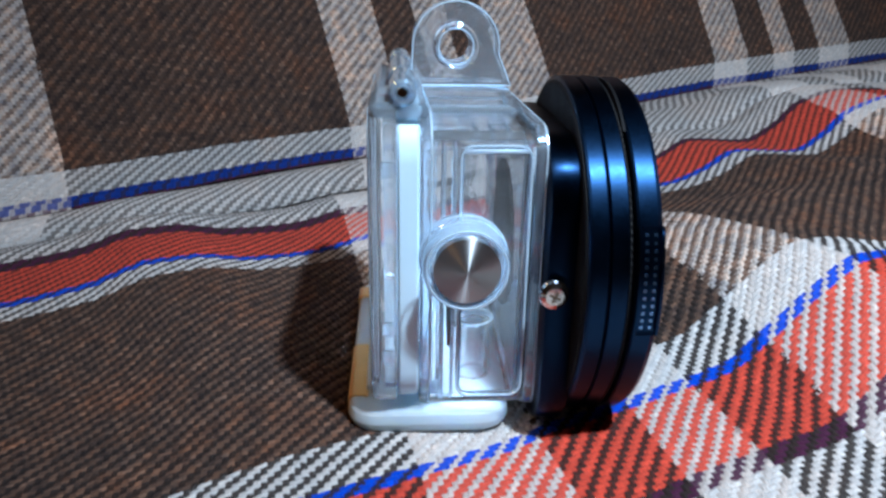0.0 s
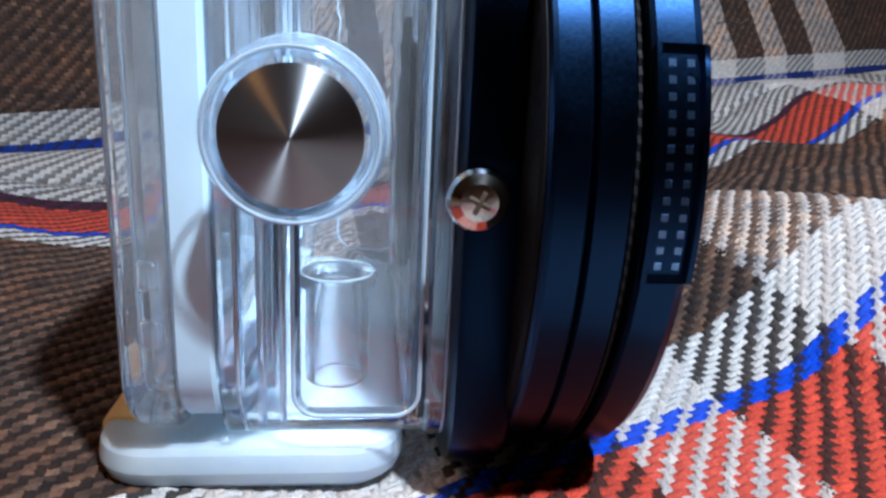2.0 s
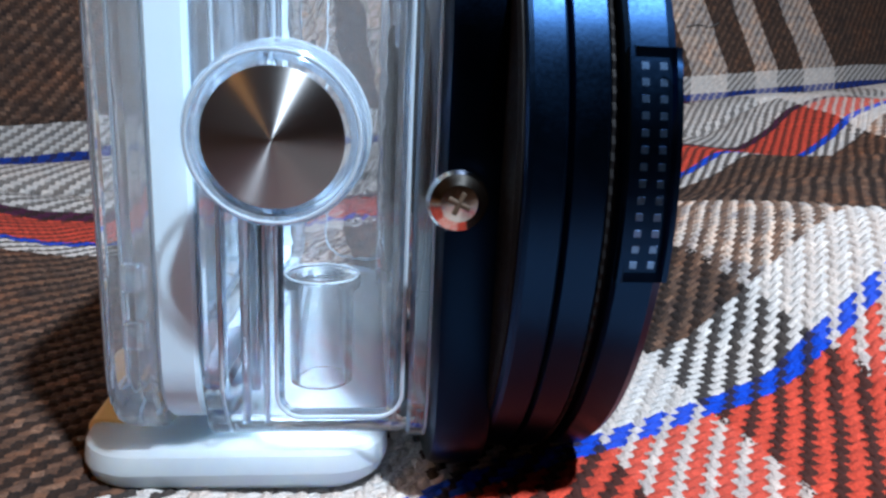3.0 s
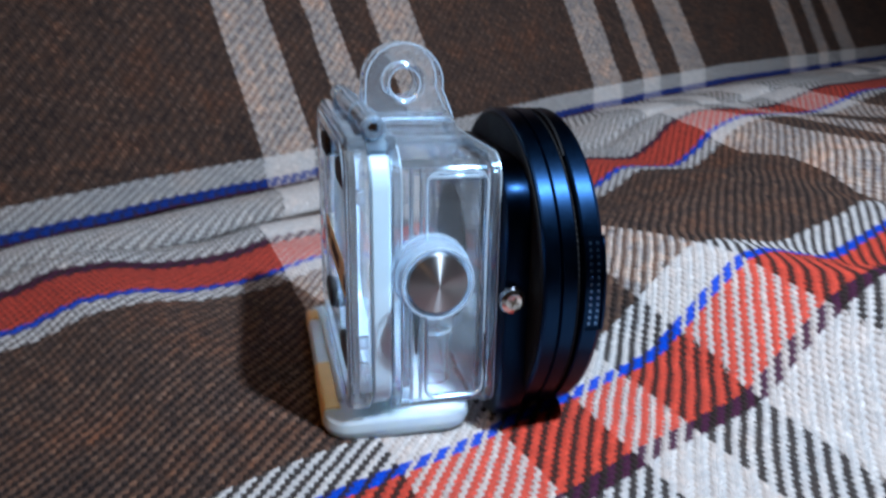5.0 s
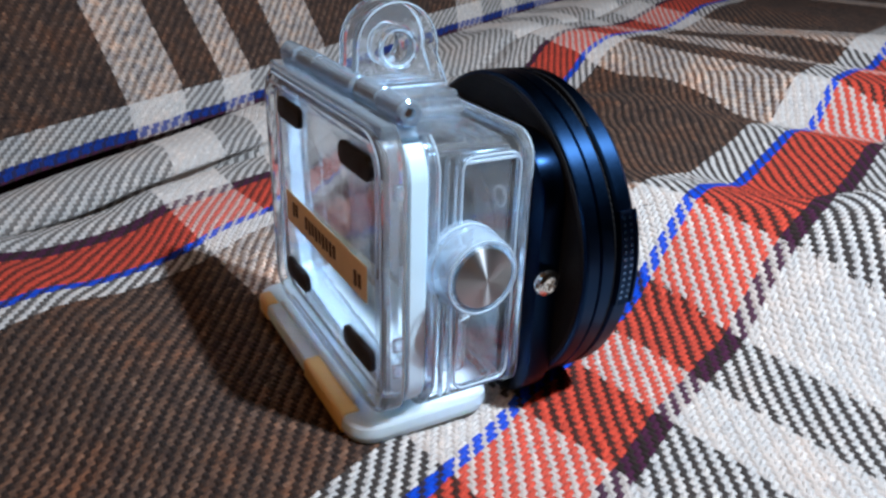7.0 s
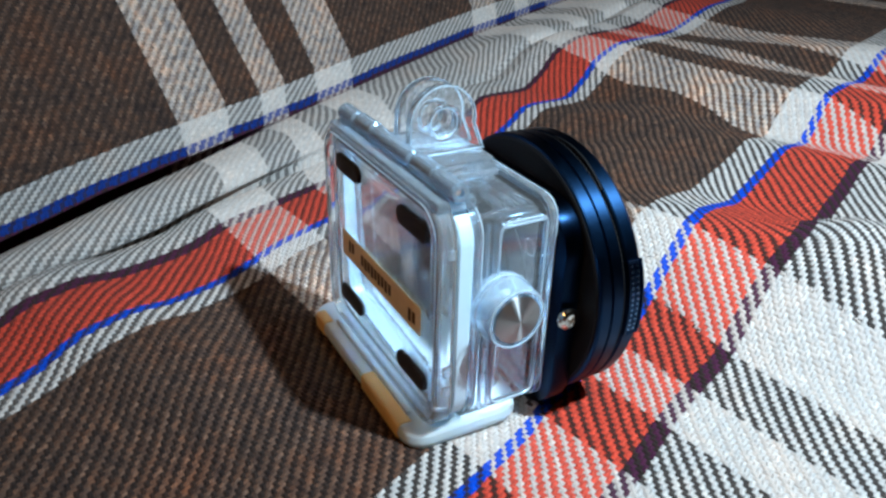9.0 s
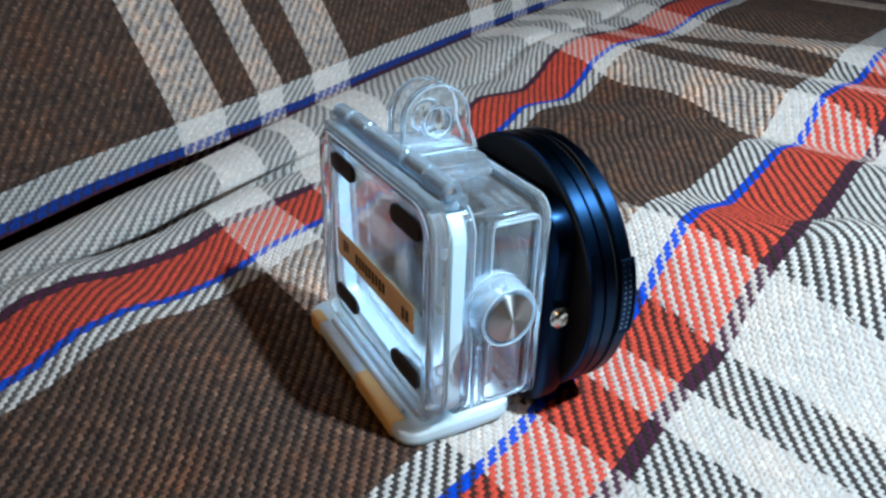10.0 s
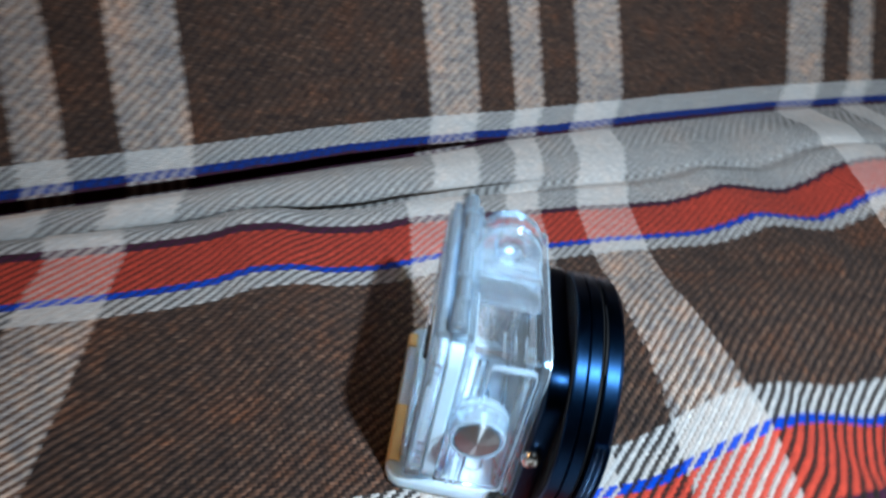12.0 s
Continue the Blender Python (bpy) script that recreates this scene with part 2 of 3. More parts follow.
# ---- building helpers ----
def part(name, bm, material, parent=None, label="", at=None, smooth=True):
    bmesh.ops.recalc_face_normals(bm, faces=bm.faces)
    mesh = bpy.data.meshes.new(name)
    bm.to_mesh(mesh)
    bm.free()
    if smooth:
        mesh.polygons.foreach_set("use_smooth", [True] * len(mesh.polygons))
        mesh.set_sharp_from_angle(angle=radians(24))
    mesh.materials.append(material)
    ob = new(name, mesh)
    if at is not None:
        ob.location = at
    if parent is not None:
        ob.parent = parent
    if label:
        tagged(ob, label)
    return ob


def rounded(y0, y1, z0, z1, r, n=7):
    """A rounded rectangle as (y, z) points."""
    pts = []
    for cy, cz, a in ((y1 - r, z1 - r, 0), (y0 + r, z1 - r, 90), (y0 + r, z0 + r, 180), (y1 - r, z0 + r, 270)):
        for i in range(n):
            w = radians(a + 90 * i / (n - 1))
            pts.append((cy + r * math.cos(w), cz + r * math.sin(w)))
    return pts


def circle(cy, cz, r, n=64):
    return [(cy + r * math.cos(2 * math.pi * i / n), cz + r * math.sin(2 * math.pi * i / n)) for i in range(n)]


def loft(bm, loops, axis="x", ends=(True, True), ring=False):
    """Skin (position, points) loops; the points lie across the axis."""
    made = []
    for p, pts in loops:
        row = []
        for a, b in pts:
            co = {"x": (p, a, b), "y": (a, p, b), "z": (a, b, p)}[axis]
            row.append(bm.verts.new(co))
        made.append(row)
    pairs = list(zip(made, made[1:])) + ([(made[-1], made[0])] if ring else [])
    for lo, hi in pairs:
        k = len(lo)
        for i in range(k):
            bm.faces.new((lo[i], lo[(i + 1) % k], hi[(i + 1) % k], hi[i]))
    if not ring:
        if ends[0]:
            bm.faces.new(made[0])
        if ends[1]:
            bm.faces.new(made[-1])
    return bm


def slab(x0, x1, y0, y1, z0, z1, r, e=0.0004, axis="x"):
    """A rounded block along an axis, with eased rims of size e."""
    def at(p, d):
        return (p, rounded(y0 + d, y1 - d, z0 + d, z1 - d, max(r - d, 0.0002)))
    return loft(bmesh.new(), [at(x0, e), at(x0 + 0.3 * e, 0.3 * e), at(x0 + e, 0), at(x1 - e, 0), at(x1 - 0.3 * e, 0.3 * e), at(x1, e)], axis)


def turned(profile, cy, cz, axis="x", n=96, ends=(True, True)):
    """A turned body: (position, radius) pairs about an axis."""
    return loft(bmesh.new(), [(p, circle(cy, cz, r, n)) for p, r in profile], axis, ends)


def root(name, at, label, category):
    ob = new(name)
    ob.location = at
    ob.empty_display_size = 0.01
    return tagged(ob, label, category)


def ease(t):
    t = np.clip(t, 0, 1)
    return t * t * (3 - 2 * t)


# ---- blanket ----
ANG = radians(27)
UX, UY = math.cos(ANG), math.sin(ANG)
NEAR_U = [-0.6, -0.1, 0.0, 0.05, 0.077, 0.085, 0.098, 0.109, 0.118, 0.127, 0.137, 0.15, 0.172, 0.19, 0.205, 0.22, 0.247, 0.256, 0.268, 0.29, 0.315, 0.35, 0.8]
NEAR_Z = [-0.012, -0.006, -0.002, -0.001, 0.002, 0.006, 0.0135, 0.0195, 0.0222, 0.0217, 0.0195, 0.016, 0.011, 0.0145, 0.0175, 0.021, 0.017, 0.025, 0.036, 0.037, 0.034, 0.045, 0.05]
FAR_U = [-0.6, -0.07, -0.047, -0.03, -0.017, 0.003, 0.025, 0.05, 0.12, 0.185, 0.203, 0.22, 0.254, 0.27, 0.285, 0.31, 0.365, 0.43, 0.9]
FAR_Z = [-0.006, -0.001, 0.0005, 0.0045, 0.004, -0.0005, -0.002, 0.0008, 0.0, 0.004, 0.009, 0.016, 0.0135, 0.02, 0.031, 0.0365, 0.035, 0.046, 0.05]
CREASE_U = [-0.6, -0.15, -0.044, 0.03, 0.08, 0.14, 0.28, 0.35, 0.45, 0.9]
CREASE_Z = [-0.008, -0.005, -0.0035, -0.0005, 0.001, 0.0045, 0.019, 0.025, 0.033, 0.05]
CREASE_V = [-0.05, -0.028, -0.014, -0.004, 0.0, 0.0, -0.006, -0.011, -0.02, -0.04]
# across the crease: place, height, height where the tuck is shallow, weft coordinate, warp shift
TUCK = [(0.137, 0.0, 0.0, 0.137, 0.0452), (0.146, 0.0046, 0.002, 0.148, 0.0455), (0.1505, 0.0050, 0.0035, 0.156, 0.046), (0.1550, -0.0060, 0.002, 0.161, 0.047), (0.1650, -0.0120, 0.001, 0.165, 0.048),
        (0.1640, -0.0010, 0.0040, 0.167, 0.060), (0.1580, 0.0035, 0.0060, 0.170, 0.064), (0.1625, 0.0088, 0.0080, 0.176, 0.067), (0.171, 0.0120, 0.0095, 0.186, 0.070), (0.180, 0.0108, 0.0090, 0.196, 0.072),
        (0.1860, 0.0040, 0.0072, 0.204, 0.074), (0.1885, -0.018, -0.003, 0.2060, 0.075), (0.2000, -0.026, -0.007, 0.2068, 0.076), (0.2140, -0.017, -0.005, 0.2082, 0.077), (0.2160, -0.001, 0.001, 0.2100, 0.077), (0.2080, 0.0056, 0.0052, 0.2136, 0.0772),
        (0.1970, 0.0068, 0.0066, 0.2152, 0.0775), (0.1985, 0.0105, 0.0105, 0.2175, 0.078), (0.2035, 0.0225, 0.0225, 0.232, 0.0775)]


def smooth_knots(x, xs, ys):
    """Cubic through the knots, kept from overshooting."""
    xs, ys = np.array(xs, float), np.array(ys, float)
    d = np.diff(ys) / np.diff(xs)
    m = np.r_[d[0], np.where(d[:-1] * d[1:] > 0, 2 * d[:-1] * d[1:] / (d[:-1] + d[1:] + 1e-12), 0), d[-1]]
    i = np.clip(np.searchsorted(xs, x) - 1, 0, len(xs) - 2)
    h = xs[i + 1] - xs[i]
    t = np.clip((x - xs[i]) / h, 0, 1)
    return ((2 * t**3 - 3 * t**2 + 1) * ys[i] + (t**3 - 2 * t**2 + t) * h * m[i] + (-2 * t**3 + 3 * t**2) * ys[i + 1] + (t**3 - t**2) * h * m[i + 1])


def spaced(stops):
    """Grid lines: (start, end, step) runs joined."""
    out = []
    for a, b, step in stops:
        out += list(np.linspace(a, b, max(1, round((b - a) / step)), endpoint=False))
    return np.array(out + [stops[-1][1]])


BLUE_LINE = ([-0.2, -0.036, -0.012, 0.0, 0.028, 0.045, 0.06, 0.07, 0.084, 0.1, 0.125, 0.14, 0.175, 0.21, 0.25, 0.33],
             [-0.003, -0.007, -0.0098, -0.0107, -0.0109, -0.0138, -0.0150, -0.0163, -0.0172, -0.0181, -0.019, -0.0190, -0.0168, -0.0160, -0.0153, -0.0165])
PLUM_LINE = ([-0.2, -0.01, 0.02, 0.04, 0.058, 0.07, 0.085, 0.097, 0.107, 0.118, 0.13, 0.18, 0.21, 0.33],
             [-0.034, -0.0378, -0.0398, -0.0403, -0.0421, -0.0440, -0.0458, -0.0468, -0.0488, -0.0520, -0.0525, -0.0480, -0.0458, -0.0450])


def uneven(x, y, size, seed):
    """Smooth random swell between -0.5 and 0.5."""
    grid = np.random.default_rng(seed).random((211, 223)) - 0.5
    a, b = x / size, y / size
    i, j = np.floor(a).astype(int), np.floor(b).astype(int)
    f, g = ease(a - i), ease(b - j)
    at = lambda m, k: grid[m % 211, k % 223]
    return (at(i, j) * (1 - f) + at(i + 1, j) * f) * (1 - g) + (at(i, j + 1) * (1 - f) + at(i + 1, j + 1) * f) * g


def floats(p, q):
    """Height of the rounded floats of a two-and-two twill, 0 to 1."""
    i, j = np.floor(p), np.floor(q)
    fs, fv = p - i, q - j
    k = (i - j) % 4
    bead = lambda across, run: np.sqrt(np.clip(1 - (2 * across - 1) ** 2, 0, 1)) * np.clip(np.sin(np.pi * run), 0, 1) ** 0.6
    return np.where(k < 2, bead(fv, (k + fs) / 2), bead(fs, (3 - k + fv) / 2))


def build_blanket():
    us = spaced([(-1.1, -0.5, 0.1), (-0.5, -0.2, 0.01), (-0.2, -0.09, 0.0011), (-0.09, 0.21, 0.0004), (0.21, 0.36, 0.0008), (0.36, 0.75, 0.01), (0.75, 1.3, 0.1)])
    # the run across: flat part by its place, then the tuck, then the steep back
    vs = spaced([(-0.8, -0.3, 0.1), (-0.3, -0.115, 0.006), (-0.115, 0.045, 0.0004), (0.045, 0.137, 0.0006)])
    ks = np.linspace(0, len(TUCK) - 1, 110)[1:]
    ws = spaced([(0.0015, 0.16, 0.0013), (0.16, 0.62, 0.02), (0.62, 1.3, 0.1)])
    tk = np.array(TUCK)
    col = lambda j: smooth_knots(ks, np.arange(len(TUCK)), tk[:, j])
    rows_v = np.r_[vs, col(0), np.full(len(ws), TUCK[-1][0])]
    deep = np.r_[np.zeros(len(vs)), col(1), np.full(len(ws), TUCK[-1][1])]
    flat = np.r_[np.zeros(len(vs)), col(2), np.full(len(ws), TUCK[-1][2])]
    weft = np.r_[vs, col(3), TUCK[-1][3] + ws]
    shift = np.r_[0.33 * vs, col(4), np.full(len(ws), TUCK[-1][4])]
    even = np.r_[0.33 * vs, 0.0452 + 0.0323 * (col(3) - 0.137) / 0.095, np.full(len(ws), TUCK[-1][4])]
    up = np.r_[np.zeros(len(vs) + len(ks)), ws]
    calm = np.interp(weft, (0.137, 0.148, 0.156, 0.161, 0.165, 0.167, 0.170, 0.176, 0.186, 0.204, 0.2100, 0.2136, 0.2152, 0.232),
                     (0.137, 0.146, 0.1505, 0.1545, 0.1572, 0.1588, 0.1603, 0.1645, 0.171, 0.1946, 0.1962, 0.1966, 0.1970, 0.2035))
    calm = np.where(weft < 0.137, rows_v, calm)
    calm = np.where(up > 0, rows_v, calm)
    U, V = np.meshgrid(us, rows_v)
    grow = lambda a: np.repeat(a[:, None], len(us), 1)
    g = ease((U - 0.03) / 0.12)
    V = V * (1 - g) + grow(calm) * g
    UP, WEFT = grow(up), grow(weft)
    # floor heights
    near = smooth_knots(U, NEAR_U, NEAR_Z)
    far = smooth_knots(U, FAR_U, FAR_Z)
    bend = -0.15 * np.maximum(0, U - 0.14)
    bend = np.where(U > 0.45, -0.0465, bend)
    VL = V
    f = ease((VL + 0.02) / 0.133)
    z = near * (1 - f) + far * f
    z += 0.011 * np.exp(-((U - 0.172) / 0.03) ** 2 - ((VL - 0.04) / 0.032) ** 2)
    z += 0.006 * np.exp(-((U - 0.245) / 0.03) ** 2 - ((VL - 0.055) / 0.03) ** 2)
    z += 0.010 * np.exp(-((U - 0.135) / 0.03) ** 2 - ((VL + 0.07) / 0.02) ** 2)
    z -= 0.004 * np.exp(-((U + 0.06) / 0.06) ** 2 - ((VL - 0.06) / 0.05) ** 2)
    z -= 0.0035 * np.exp(-((U - 0.02) / 0.02) ** 2 - ((VL - 0.02) / 0.04) ** 2)
    hold = ease((VL - 0.137) / 0.05)
    crease_z = np.interp(U, CREASE_U, CREASE_Z)
    crease_v = np.interp(U, CREASE_U, CREASE_V)
    fold = grow(deep) * (1 - g) + grow(flat) * g
    z = z * (1 - hold) + crease_z * hold + fold
    V2 = V + bend * (1 - hold) + crease_v * hold
    # the steep back, eased over at the top
    slope = radians(61)
    rise = np.where(UP < 0.62, UP, 0.62)
    over = np.maximum(UP - 0.62, 0)
    z += rise * math.sin(slope)
    V2 = V2 + rise * math.cos(slope) + over
    z += 0.004 * np.sin(U * 23 + 1.0) * np.sin(UP * 17) * (UP > 0)
    # ribs of the twill as true relief
    S = np.where(grow(np.r_[np.ones(len(vs)), np.zeros(len(ks) + len(ws))]) > 0, U - 0.33 * VL, U - grow(shift) * (1 - g) - grow(even) * g + 0.05 * UP)
    S = S + np.where(VL > 0.137, 0.04 * np.maximum(0, U - 0.1) * hold, 0)
    # the stripes bow in the cloth: where the blue and the plum line lie
    blue, plum = np.interp(U, *BLUE_LINE), np.interp(U, *PLUM_LINE)
    TOP = 0.06
    bowed = np.where(WEFT > blue, TOP + (WEFT - TOP) * (TOP + 0.0159) / (TOP - blue), -0.0159 + (WEFT - blue) * 0.0256 / (blue - plum))
    bowed = np.where(WEFT < plum, WEFT - plum - 0.0415, bowed)
    WEFT = np.where(WEFT < TOP, bowed, WEFT)
    # yarn counts along and across, a little uneven
    P = (U - grow(even) + 0.05 * UP) / PITCH + 0.5 * uneven(U, WEFT, 0.013, 1) + 0.28 * uneven(U, WEFT, 0.0045, 2)
    Q = WEFT * CLOSER / PITCH + 0.5 * uneven(U, WEFT, 0.015, 3) + 0.28 * uneven(U, WEFT, 0.0045, 4)
    dense = ease((U + 0.09) / 0.02) * ease((0.36 - U) / 0.05) * grow(np.r_[ease((vs + 0.115) / 0.01) * ease((0.139 - vs) / 0.01), np.zeros(len(ks) + len(ws))])
    z += 0.00052 * dense * floats(P, Q) * (0.8 + 0.5 * uneven(U, WEFT, 0.003, 5))
    X = UX * U - UY * V2
    Y = UY * U + UX * V2
    nr, nc = U.shape
    mesh = bpy.data.meshes.new("plaid_blanket")
    idx = np.arange(nr * nc).reshape(nr, nc)
    quads = np.stack([idx[:-1, :-1], idx[:-1, 1:], idx[1:, 1:], idx[1:, :-1]], -1).reshape(-1, 4)
    mesh.vertices.add(nr * nc)
    mesh.vertices.foreach_set("co", np.stack([X, Y, z], -1).astype(np.float32).ravel())
    mesh.loops.add(quads.size)
    mesh.loops.foreach_set("vertex_index", quads.astype(np.int32).ravel())
    mesh.polygons.add(len(quads))
    mesh.polygons.foreach_set("loop_start", np.arange(0, quads.size, 4, dtype=np.int32))
    mesh.update(calc_edges=True)
    layer = mesh.uv_layers.new(name="weave")
    st = np.stack([S.ravel(), WEFT.ravel()], -1)[quads.ravel()]
    layer.data.foreach_set("uv", st.astype(np.float32).ravel())
    layer = mesh.uv_layers.new(name="yarns")
    st = np.stack([P.ravel(), Q.ravel()], -1)[quads.ravel()]
    layer.data.foreach_set("uv", st.astype(np.float32).ravel())
    mesh.polygons.foreach_set("use_smooth", [True] * len(mesh.polygons))
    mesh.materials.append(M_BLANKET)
    mesh.validate()
    return tagged(new("plaid_blanket", mesh), "brown, red and white plaid wool blanket with a blue line, rumpled", "blanket", kind="structure")


build_blanket()


# ---- room shell ----
def room():
    for name, x0, x1, y0, y1, z0, z1 in (("wall_north", -1.9, 1.9, 1.85, 1.95, -0.03, 1.75), ("wall_south", -1.9, 1.9, -1.75, -1.65, -0.03, 1.75),
                                          ("wall_east", 1.9, 2.0, -1.75, 1.95, -0.03, 1.75), ("wall_west", -2.0, -1.9, -1.75, 1.95, -0.03, 1.75),
                                          ("ceiling", -2.0, 2.0, -1.75, 1.95, 1.75, 1.85), ("floor", -2.0, 2.0, -1.75, 1.95, -0.13, -0.03)):
        bm = bmesh.new()
        bmesh.ops.create_cube(bm, size=1, matrix=Matrix.LocRotScale(((x0 + x1) / 2, (y0 + y1) / 2, (z0 + z1) / 2), None, (x1 - x0, y1 - y0, z1 - z0)))
        tagged(part(name, bm, M_WALL, smooth=False), "plain painted " + name.split("_")[0], name.split("_")[0], kind="structure")


room()

# ---- waterproof case ----
case = root("waterproof_camera_case", (0, 0, 0), "empty clear plastic waterproof camera case standing on its latch", "camera case")


def tray(x_open, x_end, y0, y1, z0, z1, r, wall):
    """A box open towards x_open."""
    def at(p, d):
        return (p, rounded(y0 + d, y1 - d, z0 + d, z1 - d, max(r - d, 0.0006)))
    s = 1 if x_end > x_open else -1
    e = 0.0006 * s
    return loft(bmesh.new(), [at(x_end - wall * s, wall + 0.0006), at(x_end - wall * s - e, wall), at(x_open + e, wall), at(x_open, wall + 0.0002), at(x_open, 0.0003), at(x_open + e, 0), at(x_end - 2 * e, 0), at(x_end - 0.6 * e, 0.0004), at(x_end, 0.0013)])


part("body", tray(0.0020, 0.0236, 0.0020, 0.0672, 0.0030, 0.0598, 0.0038, 0.0019), M_CLEAR, case, "clear polycarbonate body")
part("rear_flange", loft(bmesh.new(), [(p, rounded(0.0002 + d, 0.0692 - d, 0.0040 + d, 0.0630 - d, 0.008 - d)) for p, d in ((0.0020, 0.0035), (0.0020, 0.0003), (0.0024, 0.0), (0.0038, 0.0), (0.0042, 0.0005), (0.0042, 0.0035))], ring=True), M_RIM, case)
part("front_flange", loft(bmesh.new(), [(p, rounded(0.0010 + d, 0.0680 - d, 0.0022 + d, 0.0610 - d, 0.0058 - d)) for p, d in ((0.0236, 0.0038), (0.0230, 0.0004), (0.0234, 0.0), (0.0248, 0.0), (0.0252, 0.0004), (0.0252, 0.0038))], ring=True), M_RIM, case)
part("gasket", loft(bmesh.new(), [(p, rounded(0.0002 + d, 0.0690 - d, 0.0042 + d, 0.0630 - d, 0.0085 - d)) for p, d in ((-0.0022, 0.0017), (-0.0022, 0.0004), (-0.0018, 0.0), (0.0014, 0.0), (0.0018, 0.0004), (0.0018, 0.0017))], ring=True), M_GASKET, case, "white silicone gasket")

# lip added inside the gasket to mute its bright far face
part("gasket_lip", loft(bmesh.new(), [(p, rounded(0.0020 + d, 0.0672 - d, 0.0060 + d, 0.0620 - d, 0.0040 - d)) for p, d in ((-0.0023, 0.0009), (-0.0023, 0.0), (0.0019, 0.0), (0.0019, 0.0009))], ring=True), M_LIP, case)


def door_mesh():
    def at(p, d):
        return (p, rounded(0.0 + d, 0.0690 - d, 0.0030 + d, 0.0645 - d, max(0.0085 - d, 0.0025)))
    return loft(bmesh.new(), [at(-0.0058, 0.0055), at(-0.0061, 0.0046), at(-0.0072, 0.0040), at(-0.0075, 0.0034), at(-0.0075, 0.0012), at(-0.0071, 0.0004), at(-0.0064, 0.0),
                              at(-0.0028, 0.0), at(-0.0024, 0.0005), at(-0.0024, 0.0030), at(-0.0030, 0.0034), at(-0.0048, 0.0036)])


door = part("back_door", door_mesh(), M_DOOR, case, "closed clear back door")
for y in (0.0145, 0.0530):
    for z in (0.0556, 0.0142):
        part("foam_pad", slab(-0.0071, -0.0056, y - 0.0076, y + 0.0076, z - 0.0025, z + 0.0025, 0.0022), M_RUBBER, door, "dark grey foam pad")
sticker = part("sticker", slab(-0.0064, -0.0062, 0.0100, 0.0592, 0.0268, 0.0350, 0.0005, 0.00005), M_PAPER, door, "tan paper sticker with printed bars")
for y, w, z in ((0.0530, 0.0046, 0.0316), (0.0365, 0.0212, 0.0310), (0.0150, 0.0046, 0.0304)):
    k = int(w / 0.0022)
    for i in range(max(k, 2)):
        part("printed_bar", slab(-0.00655, -0.0064, y + (i - k / 2) * 0.0022, y + (i - k / 2) * 0.0022 + 0.0014, z - 0.0016 - 0.0004 * (i % 2), z + 0.0016, 0.0001, 0.00002), M_INK, sticker)

# hinge along the top of the door
HX, HZ = -0.0012, 0.0668
for i, (a, b) in enumerate(((0.0022, 0.0120), (0.0126, 0.0230), (0.0236, 0.0455), (0.0461, 0.0565), (0.0571, 0.0668))):
    part("hinge_knuckle", loft(bmesh.new(), [(p, circle(HX + 0.0004 * (i % 2), HZ, r, 28)) for p, r in ((a, 0.0011), (a, 0.0019), (a + 0.0005, 0.0025), (b - 0.0005, 0.0025), (b, 0.0019), (b, 0.0011))], "y", ring=True), M_CLOUD, case)
part("hinge_pin", turned([(0.0030, 0.0008), (0.0032, 0.0010), (0.0664, 0.0010), (0.0666, 0.0008)], HX, HZ, "y", 20), M_STEEL, case, "steel hinge pin")
part("hinge_web", slab(0.0028, 0.0662, -0.0066, 0.0035, 0.0622, 0.0652, 0.0010, 0.0005, "y"), M_CLOUD, case)

# mount on top: base block with steps and two drilled fingers
for i, (d, z0, z1) in enumerate(((0.0, 0.0598, 0.0612), (0.0006, 0.0615, 0.0628), (0.0012, 0.0631, 0.0644))):
    part("mount_base", slab(z0, z1, 0.0012 + d, 0.0226 - d, 0.0225 + d, 0.0480 - d, 0.0015, 0.0003, "z"), M_RIM, case)


def finger_outline(cx=0.0104, cz=0.0726, r=0.0093):
    """A rounded tab that widens towards its foot."""
    pts = [(cx + r * math.cos(radians(a)), cz + r * math.sin(radians(a))) for a in range(-8, 190, 6)]
    left, right = (0.0008, 0.0646), (0.0222, 0.0646)
    top_l, top_r = pts[-1], pts[0]
    pts += [(top_l[0] + (left[0] - top_l[0]) * i / 4, top_l[1] + (left[1] - top_l[1]) * i / 4) for i in range(1, 5)]
    pts += [(left[0] + (right[0] - left[0]) * i / 8, left[1]) for i in range(1, 9)]
    return pts + [(right[0] + (top_r[0] - right[0]) * i / 4, right[1] + (top_r[1] - right[1]) * i / 4) for i in range(1, 4)]


def finger(y0, y1):
    cx, cz, hole = 0.0104, 0.0726, 0.0034
    pts = finger_outline(cx, cz)

    def shrink(d):
        return [(x + (cx - x) * d / 0.0095, z + (cz - z) * d / 0.0095) for x, z in pts]

    def bore(rad):
        return [(cx + rad * math.cos(math.atan2(z - cz, x - cx)), cz + rad * math.sin(math.atan2(z - cz, x - cx))) for x, z in pts]
    e = 0.0004
    return loft(bmesh.new(), [(y0, bore(hole + e)), (y0 - 0.0003, bore(hole + 0.0009)), (y0, bore(hole + 0.0014)), (y0, bore(hole + 0.0017)), (y0, shrink(2 * e)), (y0, shrink(e)), (y0 + e, pts), (y1 - e, pts), (y1, shrink(e)), (y1, bore(hole + e)), (y1 - e, bore(hole)), (y0 + e, bore(hole))], "y", ring=True)


for y in (0.0305, 0.0372):
    part("mount_finger", finger(y, y + 0.0030), M_CLEAR, case, "clear mounting finger with a drilled hole")

